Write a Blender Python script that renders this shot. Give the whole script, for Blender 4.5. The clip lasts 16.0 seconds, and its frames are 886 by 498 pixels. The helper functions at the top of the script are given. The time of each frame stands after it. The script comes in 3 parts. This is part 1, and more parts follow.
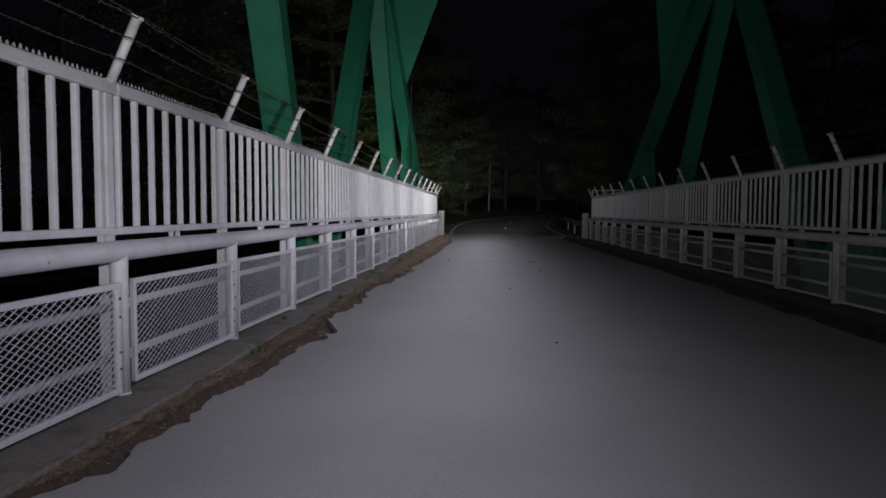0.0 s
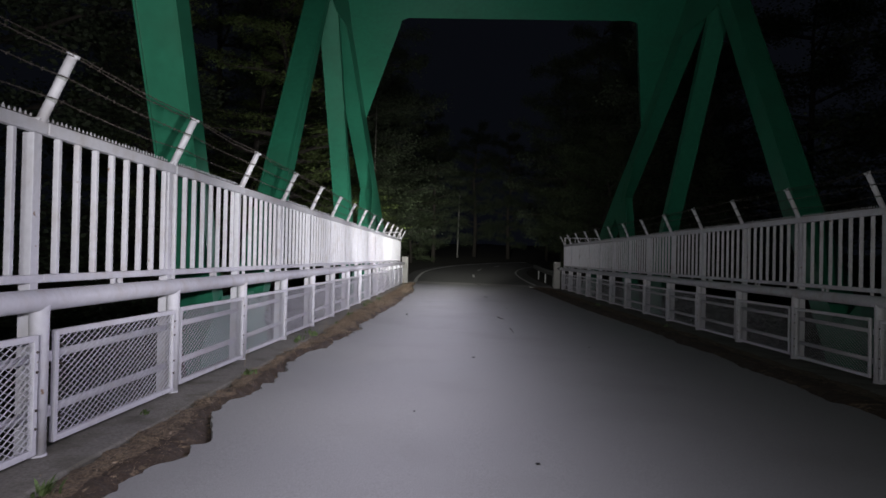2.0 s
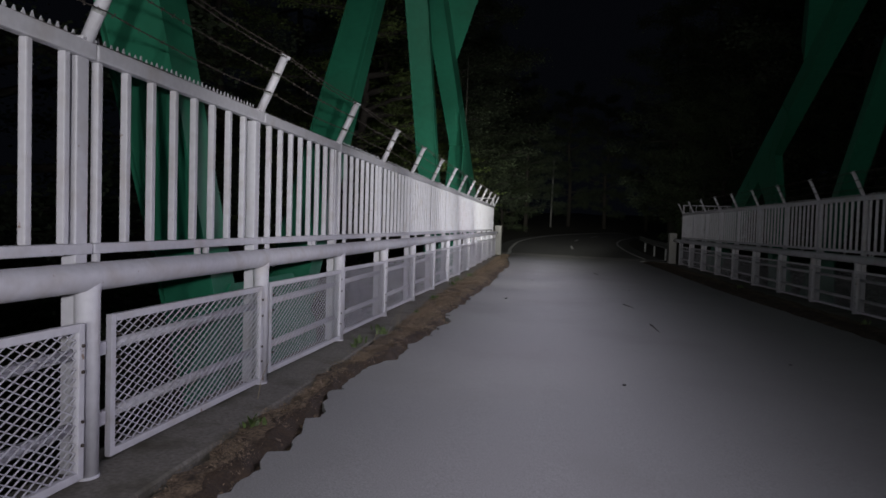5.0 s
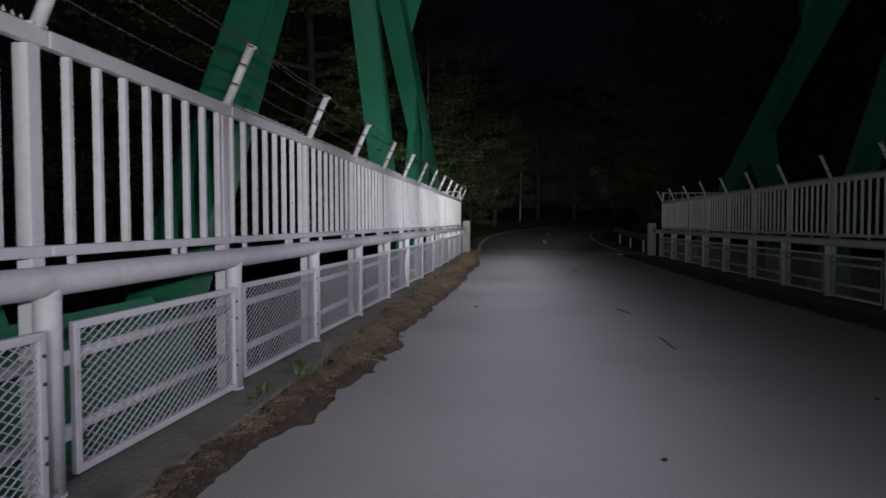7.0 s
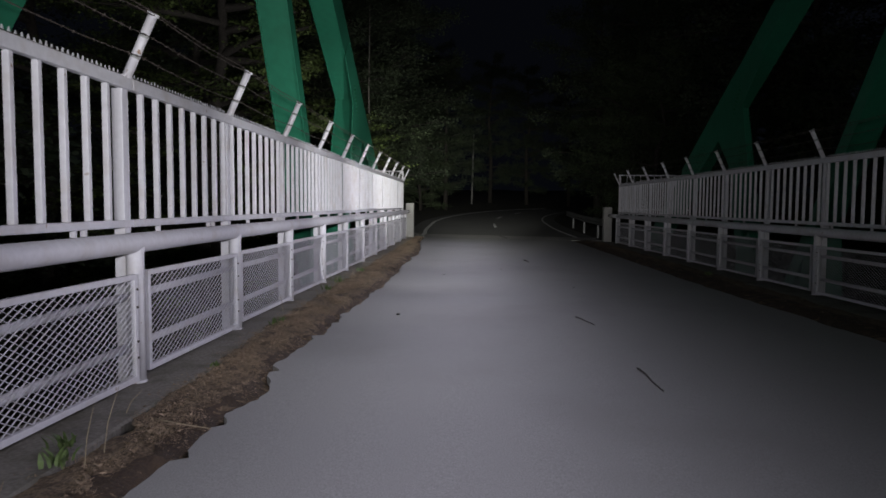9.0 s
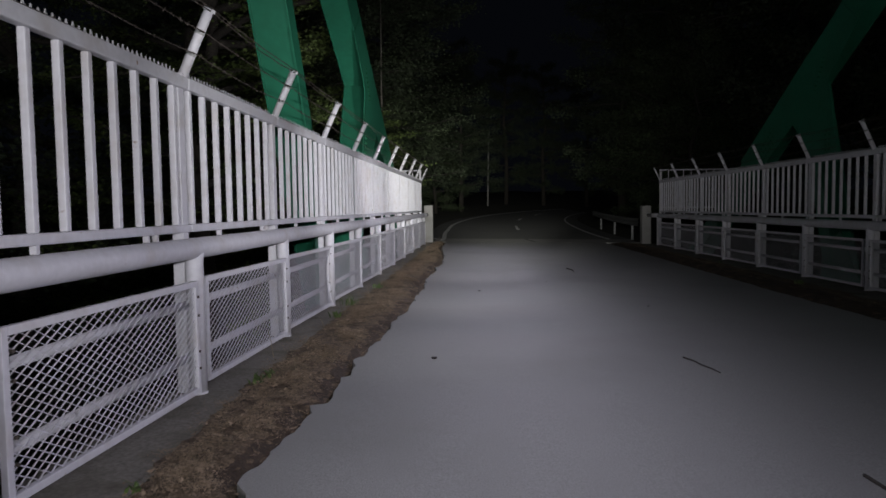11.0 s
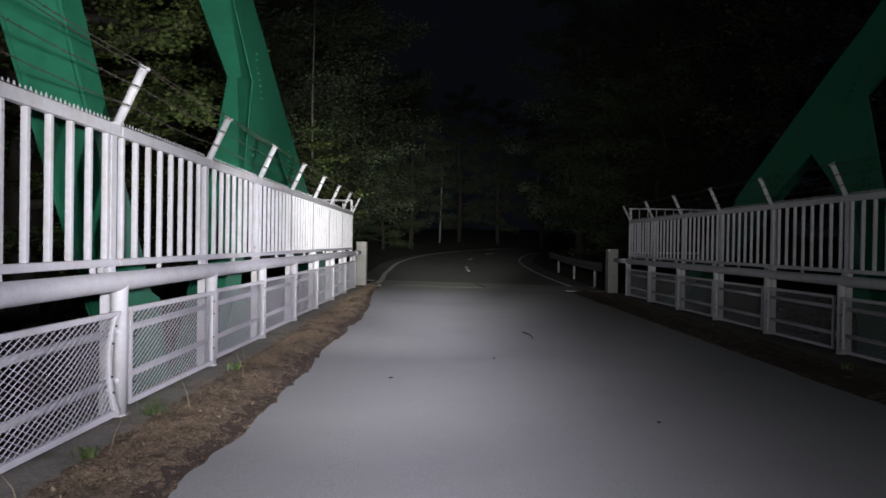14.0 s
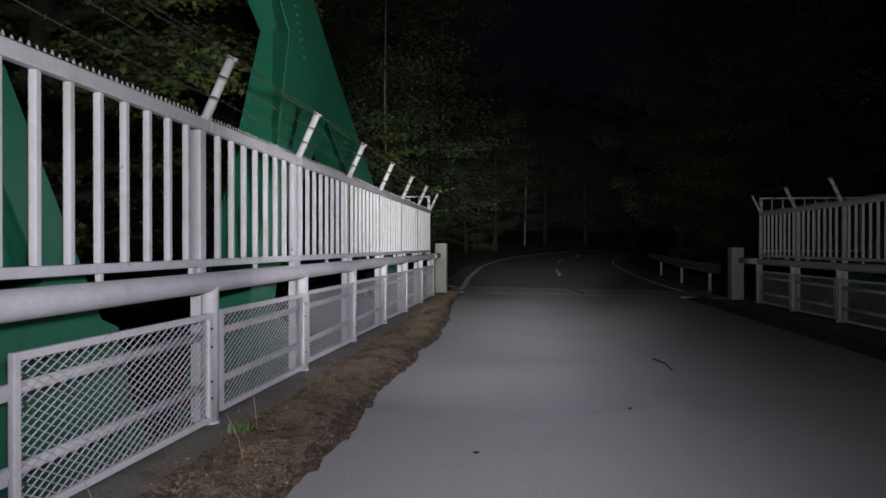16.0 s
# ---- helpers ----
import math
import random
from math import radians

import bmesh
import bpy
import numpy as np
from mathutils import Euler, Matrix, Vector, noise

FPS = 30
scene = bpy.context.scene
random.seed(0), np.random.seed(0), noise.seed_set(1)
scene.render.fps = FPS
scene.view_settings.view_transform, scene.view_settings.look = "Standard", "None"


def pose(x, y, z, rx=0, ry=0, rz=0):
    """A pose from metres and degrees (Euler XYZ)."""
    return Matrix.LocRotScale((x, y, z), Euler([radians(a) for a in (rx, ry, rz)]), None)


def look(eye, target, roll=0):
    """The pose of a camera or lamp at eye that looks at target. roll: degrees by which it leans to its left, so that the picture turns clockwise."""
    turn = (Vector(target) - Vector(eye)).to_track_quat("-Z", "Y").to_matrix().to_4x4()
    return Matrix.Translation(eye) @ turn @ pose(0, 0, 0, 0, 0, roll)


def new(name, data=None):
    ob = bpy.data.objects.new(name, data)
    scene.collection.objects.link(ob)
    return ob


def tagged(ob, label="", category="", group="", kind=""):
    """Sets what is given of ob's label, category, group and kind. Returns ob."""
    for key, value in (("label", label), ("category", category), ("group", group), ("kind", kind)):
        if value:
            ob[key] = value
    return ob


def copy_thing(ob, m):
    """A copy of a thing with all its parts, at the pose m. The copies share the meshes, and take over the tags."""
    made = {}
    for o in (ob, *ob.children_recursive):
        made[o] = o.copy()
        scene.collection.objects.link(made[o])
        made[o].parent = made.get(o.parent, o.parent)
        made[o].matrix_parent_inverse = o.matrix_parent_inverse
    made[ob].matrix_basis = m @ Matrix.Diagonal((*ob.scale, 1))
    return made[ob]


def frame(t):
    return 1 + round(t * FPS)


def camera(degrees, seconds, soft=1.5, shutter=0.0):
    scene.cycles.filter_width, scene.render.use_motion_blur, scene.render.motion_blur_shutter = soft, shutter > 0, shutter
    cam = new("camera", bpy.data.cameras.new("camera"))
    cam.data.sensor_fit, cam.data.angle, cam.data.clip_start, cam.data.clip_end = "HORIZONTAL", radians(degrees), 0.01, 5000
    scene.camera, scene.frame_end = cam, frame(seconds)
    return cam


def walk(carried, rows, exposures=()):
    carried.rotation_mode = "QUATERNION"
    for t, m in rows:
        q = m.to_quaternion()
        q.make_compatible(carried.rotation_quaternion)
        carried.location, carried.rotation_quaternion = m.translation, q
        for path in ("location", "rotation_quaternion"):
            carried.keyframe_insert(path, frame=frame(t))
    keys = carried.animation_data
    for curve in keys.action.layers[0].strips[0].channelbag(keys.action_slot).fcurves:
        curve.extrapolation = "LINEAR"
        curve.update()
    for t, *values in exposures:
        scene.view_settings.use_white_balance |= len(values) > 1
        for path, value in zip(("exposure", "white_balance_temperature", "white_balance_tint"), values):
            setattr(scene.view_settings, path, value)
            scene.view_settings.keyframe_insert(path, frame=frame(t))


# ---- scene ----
cam = camera(65.9, 16.0, 1.6, 0.2)
PATH = [
    (0, (0.395, -4.377, 1.225), (0.268, -2.384, 1.116), 0.2),
    (0.5, (0.423, -3.79, 1.232), (0.328, -1.793, 1.161), 0.9),
    (1, (0.486, -3.264, 1.29), (0.414, -1.265, 1.283), 0.3),
    (1.5, (0.466, -2.731, 1.308), (0.426, -0.731, 1.324), 0.8),
    (2, (0.526, -2.178, 1.274), (0.487, -0.178, 1.299), 1.2),
    (2.5, (0.504, -1.656, 1.277), (0.381, 0.34, 1.297), 2.0),
    (3, (0.423, -1.109, 1.283), (0.317, 0.888, 1.276), 2.7),
    (3.5, (0.345, -0.535, 1.279), (0.211, 1.459, 1.195), 3.1),
    (4, (0.21, -0.011, 1.255), (0.049, 1.981, 1.174), 3.4),
    (4.2, (0.15, 0.202, 1.276), (-0.008, 2.194, 1.197), 3.1),
    (6.3, (0.075, 2.44, 1.205), (-0.466, 4.365, 1.15), -0.2),
    (6.5, (0.099, 2.652, 1.203), (-0.38, 4.593, 1.143), -0.4),
    (7, (-0.004, 3.214, 1.215), (-0.212, 5.201, 1.137), -0.1),
    (7.5, (0.082, 3.775, 1.205), (-0.083, 5.764, 1.074), -0.3),
    (8, (0.164, 4.305, 1.202), (0.021, 6.297, 1.086), -0.6),
    (8.5, (0.209, 4.856, 1.212), (0.113, 6.849, 1.086), -0.1),
    (9, (0.224, 5.436, 1.233), (0.152, 7.431, 1.103), 0.4),
    (9.2, (0.2, 5.648, 1.226), (0.086, 7.64, 1.095), 0.6),
    (11.3, (-0.182, 8.011, 1.192), (-0.302, 10.004, 1.076), -1.1),
    (11.5, (-0.153, 8.257, 1.185), (-0.309, 10.248, 1.083), -1.6),
    (12, (-0.09, 8.819, 1.196), (-0.254, 10.808, 1.068), -1.6),
    (12.5, (-0.005, 9.428, 1.237), (-0.035, 11.423, 1.104), -0.4),
    (13, (0.166, 10.025, 1.272), (0.147, 12.025, 1.258), -0.8),
    (13.5, (0.207, 10.559, 1.26), (0.204, 12.559, 1.249), -0.4),
    (14, (0.206, 11.11, 1.262), (0.228, 13.11, 1.246), 0.9),
    (14.5, (0.177, 11.704, 1.272), (0.192, 13.704, 1.265), 1.7),
    (15, (0.081, 12.328, 1.245), (0.012, 14.327, 1.232), 1.9),
    (15.5, (0.075, 12.953, 1.21), (-0.097, 14.945, 1.196), 0.2),
    (16, (0.053, 13.549, 1.203), (-0.168, 15.537, 1.195), 0.0),
]
# ---- world and lights ----
EXPOSURE = [(0.0, -0.3), (0.5, -0.1), (1.0, 0.12), (1.5, 0.38), (2.0, 0.42), (3.0, 0.34), (4.0, -0.1), (6.5, -0.42), (7.0, -0.44), (7.5, -0.34), (8.0, -0.24), (9.0, -0.12), (12.0, -0.38), (12.5, -0.4), (13.5, 0.08), (14.5, 0.3), (15.0, 0.26), (15.5, -0.12), (16.0, -0.4)]
walk(cam, [(t, look(eye, target, roll)) for t, eye, target, roll in PATH], EXPOSURE)

world = bpy.data.worlds.new("night")
scene.world = world
world.use_nodes = True
wn, wl = world.node_tree.nodes, world.node_tree.links
bg = wn["Background"]
bg.inputs[0].default_value = (0.42, 0.50, 0.78, 1)
bg.inputs[1].default_value = 0.0042


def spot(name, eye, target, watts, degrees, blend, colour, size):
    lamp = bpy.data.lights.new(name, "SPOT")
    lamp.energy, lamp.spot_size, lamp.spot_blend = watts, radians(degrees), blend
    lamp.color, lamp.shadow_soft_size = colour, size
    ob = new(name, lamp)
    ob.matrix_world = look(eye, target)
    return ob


def flood(name, x, y0, y1, z, lean, watts, width, colour):
    """A long strip of light over the walker's line, leaning to the left by that many degrees."""
    lamp = bpy.data.lights.new(name, "AREA")
    lamp.energy, lamp.shape, lamp.size, lamp.size_y, lamp.color = watts * (y1 - y0), "RECTANGLE", width, y1 - y0, colour
    ob = new(name, lamp)
    ob.matrix_world = pose(x, (y0 + y1) / 2, z, 0, lean, 0)
    return ob


# fixed lamps in place of the one the walker carries, along its line and beyond: a wide flood on road and railing, and a
# longer beam at stations
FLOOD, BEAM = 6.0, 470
for i in range(10):
    y = -9 + 3.8 * i
    flood("flood_stand_in", 0.3, y, y + 3.8, 1.62, 15, FLOOD * (1.0 if i < 7 else 1.0 - 0.17 * (i - 6)), 0.2, (0.98, 0.93, 1.21))
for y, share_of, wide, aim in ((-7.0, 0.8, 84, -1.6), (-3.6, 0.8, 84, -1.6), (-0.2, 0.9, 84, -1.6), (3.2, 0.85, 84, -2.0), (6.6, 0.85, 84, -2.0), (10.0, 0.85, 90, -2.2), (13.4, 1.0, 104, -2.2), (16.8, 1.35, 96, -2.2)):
    spot("torch_stand_in", (0.3, y, 1.5), (aim, y + 10.0, 3.2), BEAM * share_of, wide, 1.0, (1.0, 0.985, 1.02), 0.06)
# spots added to brighten the far railing, approach road, forest and the right side
spot("torch_stand_in", (0.3, 16.8, 1.5), (-2.15, 28.5, 1.5), 620, 34, 1.0, (1.0, 1.0, 0.98), 0.06)
spot("torch_stand_in", (0.5, 15.5, 1.8), (-0.6, 47.0, 3.4), 4200, 44, 1.0, (1.0, 1.0, 0.95), 0.06)
spot("torch_stand_in", (0.4, 14.0, 1.7), (0.9, 60.0, 3.2), 30000, 20, 1.0, (1.0, 1.0, 0.94), 0.06)
spot("torch_stand_in", (0.3, -5.2, 1.5), (4.6, 6.0, 3.0), 300, 62, 1.0, (1.0, 1.0, 0.92), 0.06)


# ---- materials ----
def material(name, colour, rough=0.6, metal=0.0, spread=0.25, grain=40.0, stain=3.0, bump=0.2, dirt=None, dirt_amount=0.3, random_value=0.0):
    """Base colour varied at two scales, with stains of a second colour and fine relief."""
    m = bpy.data.materials.new(name)
    m.use_nodes = True
    n, l = m.node_tree.nodes, m.node_tree.links
    b = n["Principled BSDF"]
    geo = n.new("ShaderNodeNewGeometry")
    fine, broad = n.new("ShaderNodeTexNoise"), n.new("ShaderNodeTexNoise")
    fine.inputs["Scale"].default_value, broad.inputs["Scale"].default_value = grain, stain
    fine.inputs["Detail"].default_value = broad.inputs["Detail"].default_value = 5
    for t in (fine, broad):
        l.new(geo.outputs["Position"], t.inputs["Vector"])
    ramp = n.new("ShaderNodeMapRange")
    ramp.inputs["From Min"].default_value, ramp.inputs["From Max"].default_value = 0.3, 0.7
    ramp.inputs["To Min"].default_value, ramp.inputs["To Max"].default_value = 1 - spread, 1 + spread
    l.new(fine.outputs["Fac"], ramp.inputs["Value"])
    mul = n.new("ShaderNodeMix")
    mul.data_type, mul.blend_type = "RGBA", "MULTIPLY"
    mul.inputs["Factor"].default_value = 1
    mul.inputs["A"].default_value = (*colour, 1)
    l.new(ramp.outputs["Result"], mul.inputs["B"])
    mix = n.new("ShaderNodeMix")
    mix.data_type = "RGBA"
    mask = n.new("ShaderNodeMapRange")
    mask.inputs["From Min"].default_value, mask.inputs["From Max"].default_value = 0.5, 0.72
    mask.inputs["To Max"].default_value = dirt_amount
    l.new(broad.outputs["Fac"], mask.inputs["Value"])
    l.new(mask.outputs["Result"], mix.inputs["Factor"])
    l.new(mul.outputs["Result"], mix.inputs["A"])
    mix.inputs["B"].default_value = (*(dirt or [c * 0.5 for c in colour]), 1)
    out = mix.outputs["Result"]
    if random_value:
        info, hsv, r = n.new("ShaderNodeNewGeometry"), n.new("ShaderNodeHueSaturation"), n.new("ShaderNodeMapRange")
        r.inputs["To Min"].default_value, r.inputs["To Max"].default_value = 1 - random_value, 1 + random_value
        l.new(info.outputs["Random Per Island"], r.inputs["Value"])
        l.new(r.outputs["Result"], hsv.inputs["Value"])
        l.new(out, hsv.inputs["Color"])
        out = hsv.outputs["Color"]
    l.new(out, b.inputs["Base Color"])
    b.inputs["Roughness"].default_value, b.inputs["Metallic"].default_value = rough, metal
    if bump:
        bp = n.new("ShaderNodeBump")
        bp.inputs["Strength"].default_value, bp.inputs["Distance"].default_value = bump, 0.01
        l.new(fine.outputs["Fac"], bp.inputs["Height"])
        l.new(bp.outputs["Normal"], b.inputs["Normal"])
    return m


WHITE = material("white_paint", (0.64, 0.635, 0.67), 0.5, 0, 0.06, 25, 5, 0.08, (0.42, 0.36, 0.30), 0.35)
def chips(m, colour, scale, limit):
    """Small chips in the paint where the metal has rusted."""
    n, l = m.node_tree.nodes, m.node_tree.links
    b = n["Principled BSDF"]
    was = b.inputs["Base Color"].links[0].from_socket
    geo, t, r, mix = n.new("ShaderNodeNewGeometry"), n.new("ShaderNodeTexNoise"), n.new("ShaderNodeMapRange"), n.new("ShaderNodeMix")
    t.inputs["Scale"].default_value, t.inputs["Detail"].default_value = scale, 8
    r.inputs["From Min"].default_value, r.inputs["From Max"].default_value = limit, limit + 0.05
    mix.data_type = "RGBA"
    mix.inputs["B"].default_value = (*colour, 1)
    l.new(geo.outputs["Position"], t.inputs["Vector"])
    l.new(t.outputs["Fac"], r.inputs["Value"])
    l.new(r.outputs["Result"], mix.inputs["Factor"])
    l.new(was, mix.inputs["A"])
    l.new(mix.outputs["Result"], b.inputs["Base Color"])


chips(WHITE, (0.26, 0.17, 0.11), 14, 0.70)
MESH = material("mesh_paint", (0.56, 0.555, 0.60), 0.55, 0, 0.1, 30, 6, 0.0, (0.35, 0.30, 0.26), 0.4)
WIRE = material("rusted_wire", (0.085, 0.07, 0.06), 0.6, 0.3, 0.3, 60, 9, 0.0)
GREEN = material("green_paint", (0.022, 0.165, 0.093), 0.40, 0, 0.10, 9, 1.2, 0.05, (0.025, 0.115, 0.065), 0.5)
BOLT = material("green_bolt", (0.012, 0.13, 0.055), 0.45, 0, 0.15, 30, 3, 0.0)
ASPHALT = material("asphalt", (0.255, 0.256, 0.242), 0.85, 0, 0.22, 120, 0.6, 0.5, (0.195, 0.194, 0.18), 0.5)
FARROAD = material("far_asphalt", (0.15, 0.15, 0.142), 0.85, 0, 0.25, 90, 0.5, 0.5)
CONCRETE = material("concrete", (0.172, 0.162, 0.138), 0.9, 0, 0.28, 45, 3.2, 0.5, (0.082, 0.074, 0.05), 0.9)
PALECON = material("pale_concrete", (0.30, 0.295, 0.275), 0.8, 0, 0.15, 30, 3, 0.3, (0.2, 0.19, 0.17), 0.5)
SHADED_SILT = material("shaded_wet_silt", (0.038, 0.024, 0.013), 0.8, 0, 0.5, 60, 7, 0.9, (0.075, 0.048, 0.026), 0.7)
DIRT = material("dirt", (0.135, 0.098, 0.060), 0.95, 0, 0.7, 55, 10, 1.0, (0.030, 0.021, 0.013), 1.0)
LITTER = material("leaf_litter", (0.255, 0.192, 0.128), 0.85, 0, 0.35, 60, 2.6, 0.0, (0.115, 0.084, 0.056), 0.75, 0.45)
GRASS = material("grass", (0.09, 0.135, 0.042), 0.6, 0, 0.3, 40, 6, 0.0, None, 0.3, 0.4)
STALK = material("dry_stalk", (0.28, 0.23, 0.15), 0.8, 0, 0.2, 50, 8, 0.0)
BARK = material("bark", (0.036, 0.031, 0.025), 0.9, 0, 0.4, 25, 4, 0.8)
LEAF = material("leaves", (0.088, 0.126, 0.031), 0.75, 0, 0.25, 12, 1.0, 0.0, (0.07, 0.095, 0.025), 0.5, 0.35)
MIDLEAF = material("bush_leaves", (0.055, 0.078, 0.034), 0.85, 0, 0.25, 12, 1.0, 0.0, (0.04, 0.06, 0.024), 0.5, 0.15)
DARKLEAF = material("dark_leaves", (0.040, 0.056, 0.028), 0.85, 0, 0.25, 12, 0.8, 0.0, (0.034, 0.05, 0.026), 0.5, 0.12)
LINE = material("road_paint", (0.78, 0.78, 0.76), 0.7, 0, 0.12, 60, 5, 0.2, (0.3, 0.3, 0.29), 0.6)
GALV = material("galvanised_steel", (0.36, 0.37, 0.36), 0.55, 0.0, 0.1, 30, 4, 0.05)
SOIL = material("forest_floor", (0.045, 0.04, 0.025), 0.95, 0, 0.5, 8, 0.7, 1.0, (0.03, 0.045, 0.02), 0.6)
CRACK = material("tar", (0.02, 0.018, 0.016), 0.8, 0, 0.2, 60, 6, 0.0)


# ---- mesh helpers ----
def link(name, bm, mat, parent=None, label="", smooth=False):
    me = bpy.data.meshes.new(name)
    if smooth:
        for f in bm.faces:
            f.smooth = True
    bm.to_mesh(me)
    bm.free()
    me.materials.append(mat)
    ob = new(name, me)
    if parent is not None:
        ob.parent = parent
    if label:
        ob["label"] = label
    return ob


def part(name, bm, mat, parent, label="", smooth=False):
    return link(name, bm, mat, parent, label, smooth)


def share(name, ob, parent, at):
    o = new(name, ob.data)
    o.parent = parent
    o.matrix_basis = at
    return o


def prism(bm, ring0, ring1):
    """A closed solid between two rings of equally many corners."""
    a, b = [bm.verts.new(p) for p in ring0], [bm.verts.new(p) for p in ring1]
    n = len(a)
    fs = [bm.faces.new((a[i], a[(i + 1) % n], b[(i + 1) % n], b[i])) for i in range(n)]
    fs += [bm.faces.new(a[::-1]), bm.faces.new(b)]
    bmesh.ops.recalc_face_normals(bm, faces=fs)
    return a + b


def box(bm, x0, x1, y0, y1, z0, z1, bevel=0.0):
    vs = prism(bm, [(x0, y0, z0), (x1, y0, z0), (x1, y1, z0), (x0, y1, z0)], [(x0, y0, z1), (x1, y0, z1), (x1, y1, z1), (x0, y1, z1)])
    if bevel:
        es = {e for v in vs for e in v.link_edges}
        bmesh.ops.bevel(bm, geom=list(es), offset=bevel, segments=2, affect="EDGES", profile=0.6)


def leaning(bm, x0, x1, low, high):
    """An upright or leaning plate between x0 and x1: low and high are (z, near y, far y)."""
    prism(bm, [(x0, low[1], low[0]), (x1, low[1], low[0]), (x1, low[2], low[0]), (x0, low[2], low[0])],
          [(x0, high[1], high[0]), (x1, high[1], high[0]), (x1, high[2], high[0]), (x0, high[2], high[0])])


def tube(bm, points, radius, sides=10, caps=True):
    points = [Vector(p) for p in points]
    rings = []
    for i, p in enumerate(points):
        way = (points[min(i + 1, len(points) - 1)] - points[max(i - 1, 0)]).normalized()
        u = way.orthogonal().normalized()
        v = way.cross(u)
        r = radius[i] if isinstance(radius, (list, tuple)) else radius
        rings.append([bm.verts.new(p + (u * math.cos(2 * math.pi * k / sides) + v * math.sin(2 * math.pi * k / sides)) * r) for k in range(sides)])
        if i:
            last = rings[i - 1]
            # keep the rings from twisting
            best = min(range(sides), key=lambda s: sum((last[k].co - rings[i][(k + s) % sides].co).length for k in range(sides)))
            rings[i] = [rings[i][(k + best) % sides] for k in range(sides)]
            for k in range(sides):
                bm.faces.new((last[k], last[(k + 1) % sides], rings[i][(k + 1) % sides], rings[i][k]))
    if caps:
        bm.faces.new(rings[0][::-1])
        bm.faces.new(rings[-1])
    bmesh.ops.recalc_face_normals(bm, faces=bm.faces[:])


def empty(name, at=None):
    ob = new(name)
    if at is not None:
        ob.matrix_basis = at
    return ob


# ---- setting: terrain, deck, road ----
def road_z(x, y):
    fall = -0.016 * (x + 2.04)
    if y > 33:
        s = min(y - 33, 200)
        fall += 0.018 * s * min(1.0, s / 12)
    return fall


def road_mid(y):
    """The road's bend to the right beyond the bridge."""
    return 1.6 if y < 42 else 1.6 + 0.005 * (y - 42) ** 2


def smooth(a, b, v):
    t = max(0.0, min(1.0, (v - a) / (b - a)))
    return t * t * (3 - 2 * t)


def terrain_z(x, y):
    off = abs(x - road_mid(max(y, 0)))
    bank = max(smooth(24, 33.2, y), smooth(-14, -24, y))
    side = smooth(4.2, 12, off)
    hill = road_z(1.9, y) - 0.12 + side * (0.2 + 0.03 * min(off, 80)) + 0.5 * side * noise.noise((x * 0.15, y * 0.15, 0))
    gorge = -10 + 6 * smooth(6, 26, off) + 5 * smooth(14, 60, off) * 1.6 + 1.2 * noise.noise((x * 0.1, y * 0.1, 3))
    return gorge + (hill - gorge) * bank


bm = bmesh.new()
xs = [-900, -400, -180, -90, -60] + [-45 + 1.5 * i for i in range(64)] + [65, 95, 180, 400, 900]
ys = [-900, -300, -120, -70, -45] + [-30 + 1.5 * i for i in range(88)] + [120, 150, 220, 400, 900]
grid = [[bm.verts.new((x, y, terrain_z(x, y))) for x in xs] for y in ys]
for j in range(len(ys) - 1):
    for i in range(len(xs) - 1):
        bm.faces.new((grid[j][i], grid[j][i + 1], grid[j + 1][i + 1], grid[j + 1][i]))
ground = link("ground", bm, SOIL, smooth=True)
tagged(ground, "dark wooded gorge and forest floor round the bridge", "ground", kind="structure")

# bridge deck slab under the asphalt, with a low concrete kerb strip on each side
bm = bmesh.new()
prism(bm, [(-2.24, -24, -0.62), (5.98, -24, -0.75), (5.98, -24, -0.23), (-2.24, -24, -0.10)],
      [(-2.24, 31.9, -0.62), (5.98, 31.9, -0.75), (5.98, 31.9, -0.23), (-2.24, 31.9, -0.10)])
deck = link("deck", bm, CONCRETE)
tagged(deck, "grey concrete bridge deck slab with worn edges", "deck", kind="structure")


def build_kerb(x0, x1, wobble):
    bm = bmesh.new()
    rows = []
    for i in range(241):
        y = -24 + 55.6 * i / 240
        e = 0.03 * noise.noise((y * 0.8, wobble, 0)) + 0.012 * noise.noise((y * 5, wobble, 4))
        a, b = (x0, x1 + e) if wobble < 5 else (x0 + e, x1)
        za, zb = road_z(a, y) - 0.004, road_z(b, y) - 0.004
        ring = [(a, y, za - 0.16), (a, y, za), (a * 0.7 + b * 0.3, y, za * 0.7 + zb * 0.3 + 0.004 * noise.noise((y * 2, 0, 1))), (b - 0.015, y, zb), (b, y, zb - 0.012), (b, y, zb - 0.16)]
        if wobble >= 5:
            ring = [(a, y, za - 0.16), (a, y, za - 0.012), (a + 0.015, y, za), (a * 0.3 + b * 0.7, y, za * 0.3 + zb * 0.7), (b, y, zb), (b, y, zb - 0.16)]
        rows.append([bm.verts.new(p) for p in ring])
        if i:
            for k in range(5):
                bm.faces.new((rows[-2][k], rows[-2][k + 1], rows[-1][k + 1], rows[-1][k]))
    bm.faces.new(rows[0])
    bm.faces.new(rows[-1])
    bmesh.ops.recalc_face_normals(bm, faces=bm.faces[:])
    tagged(link("kerb", bm, CONCRETE), "grey stained concrete kerb strip that carries the railing", "kerb", kind="structure")


build_kerb(-2.23, -1.70, 1.0)
build_kerb(5.10, 5.97, 7.0)


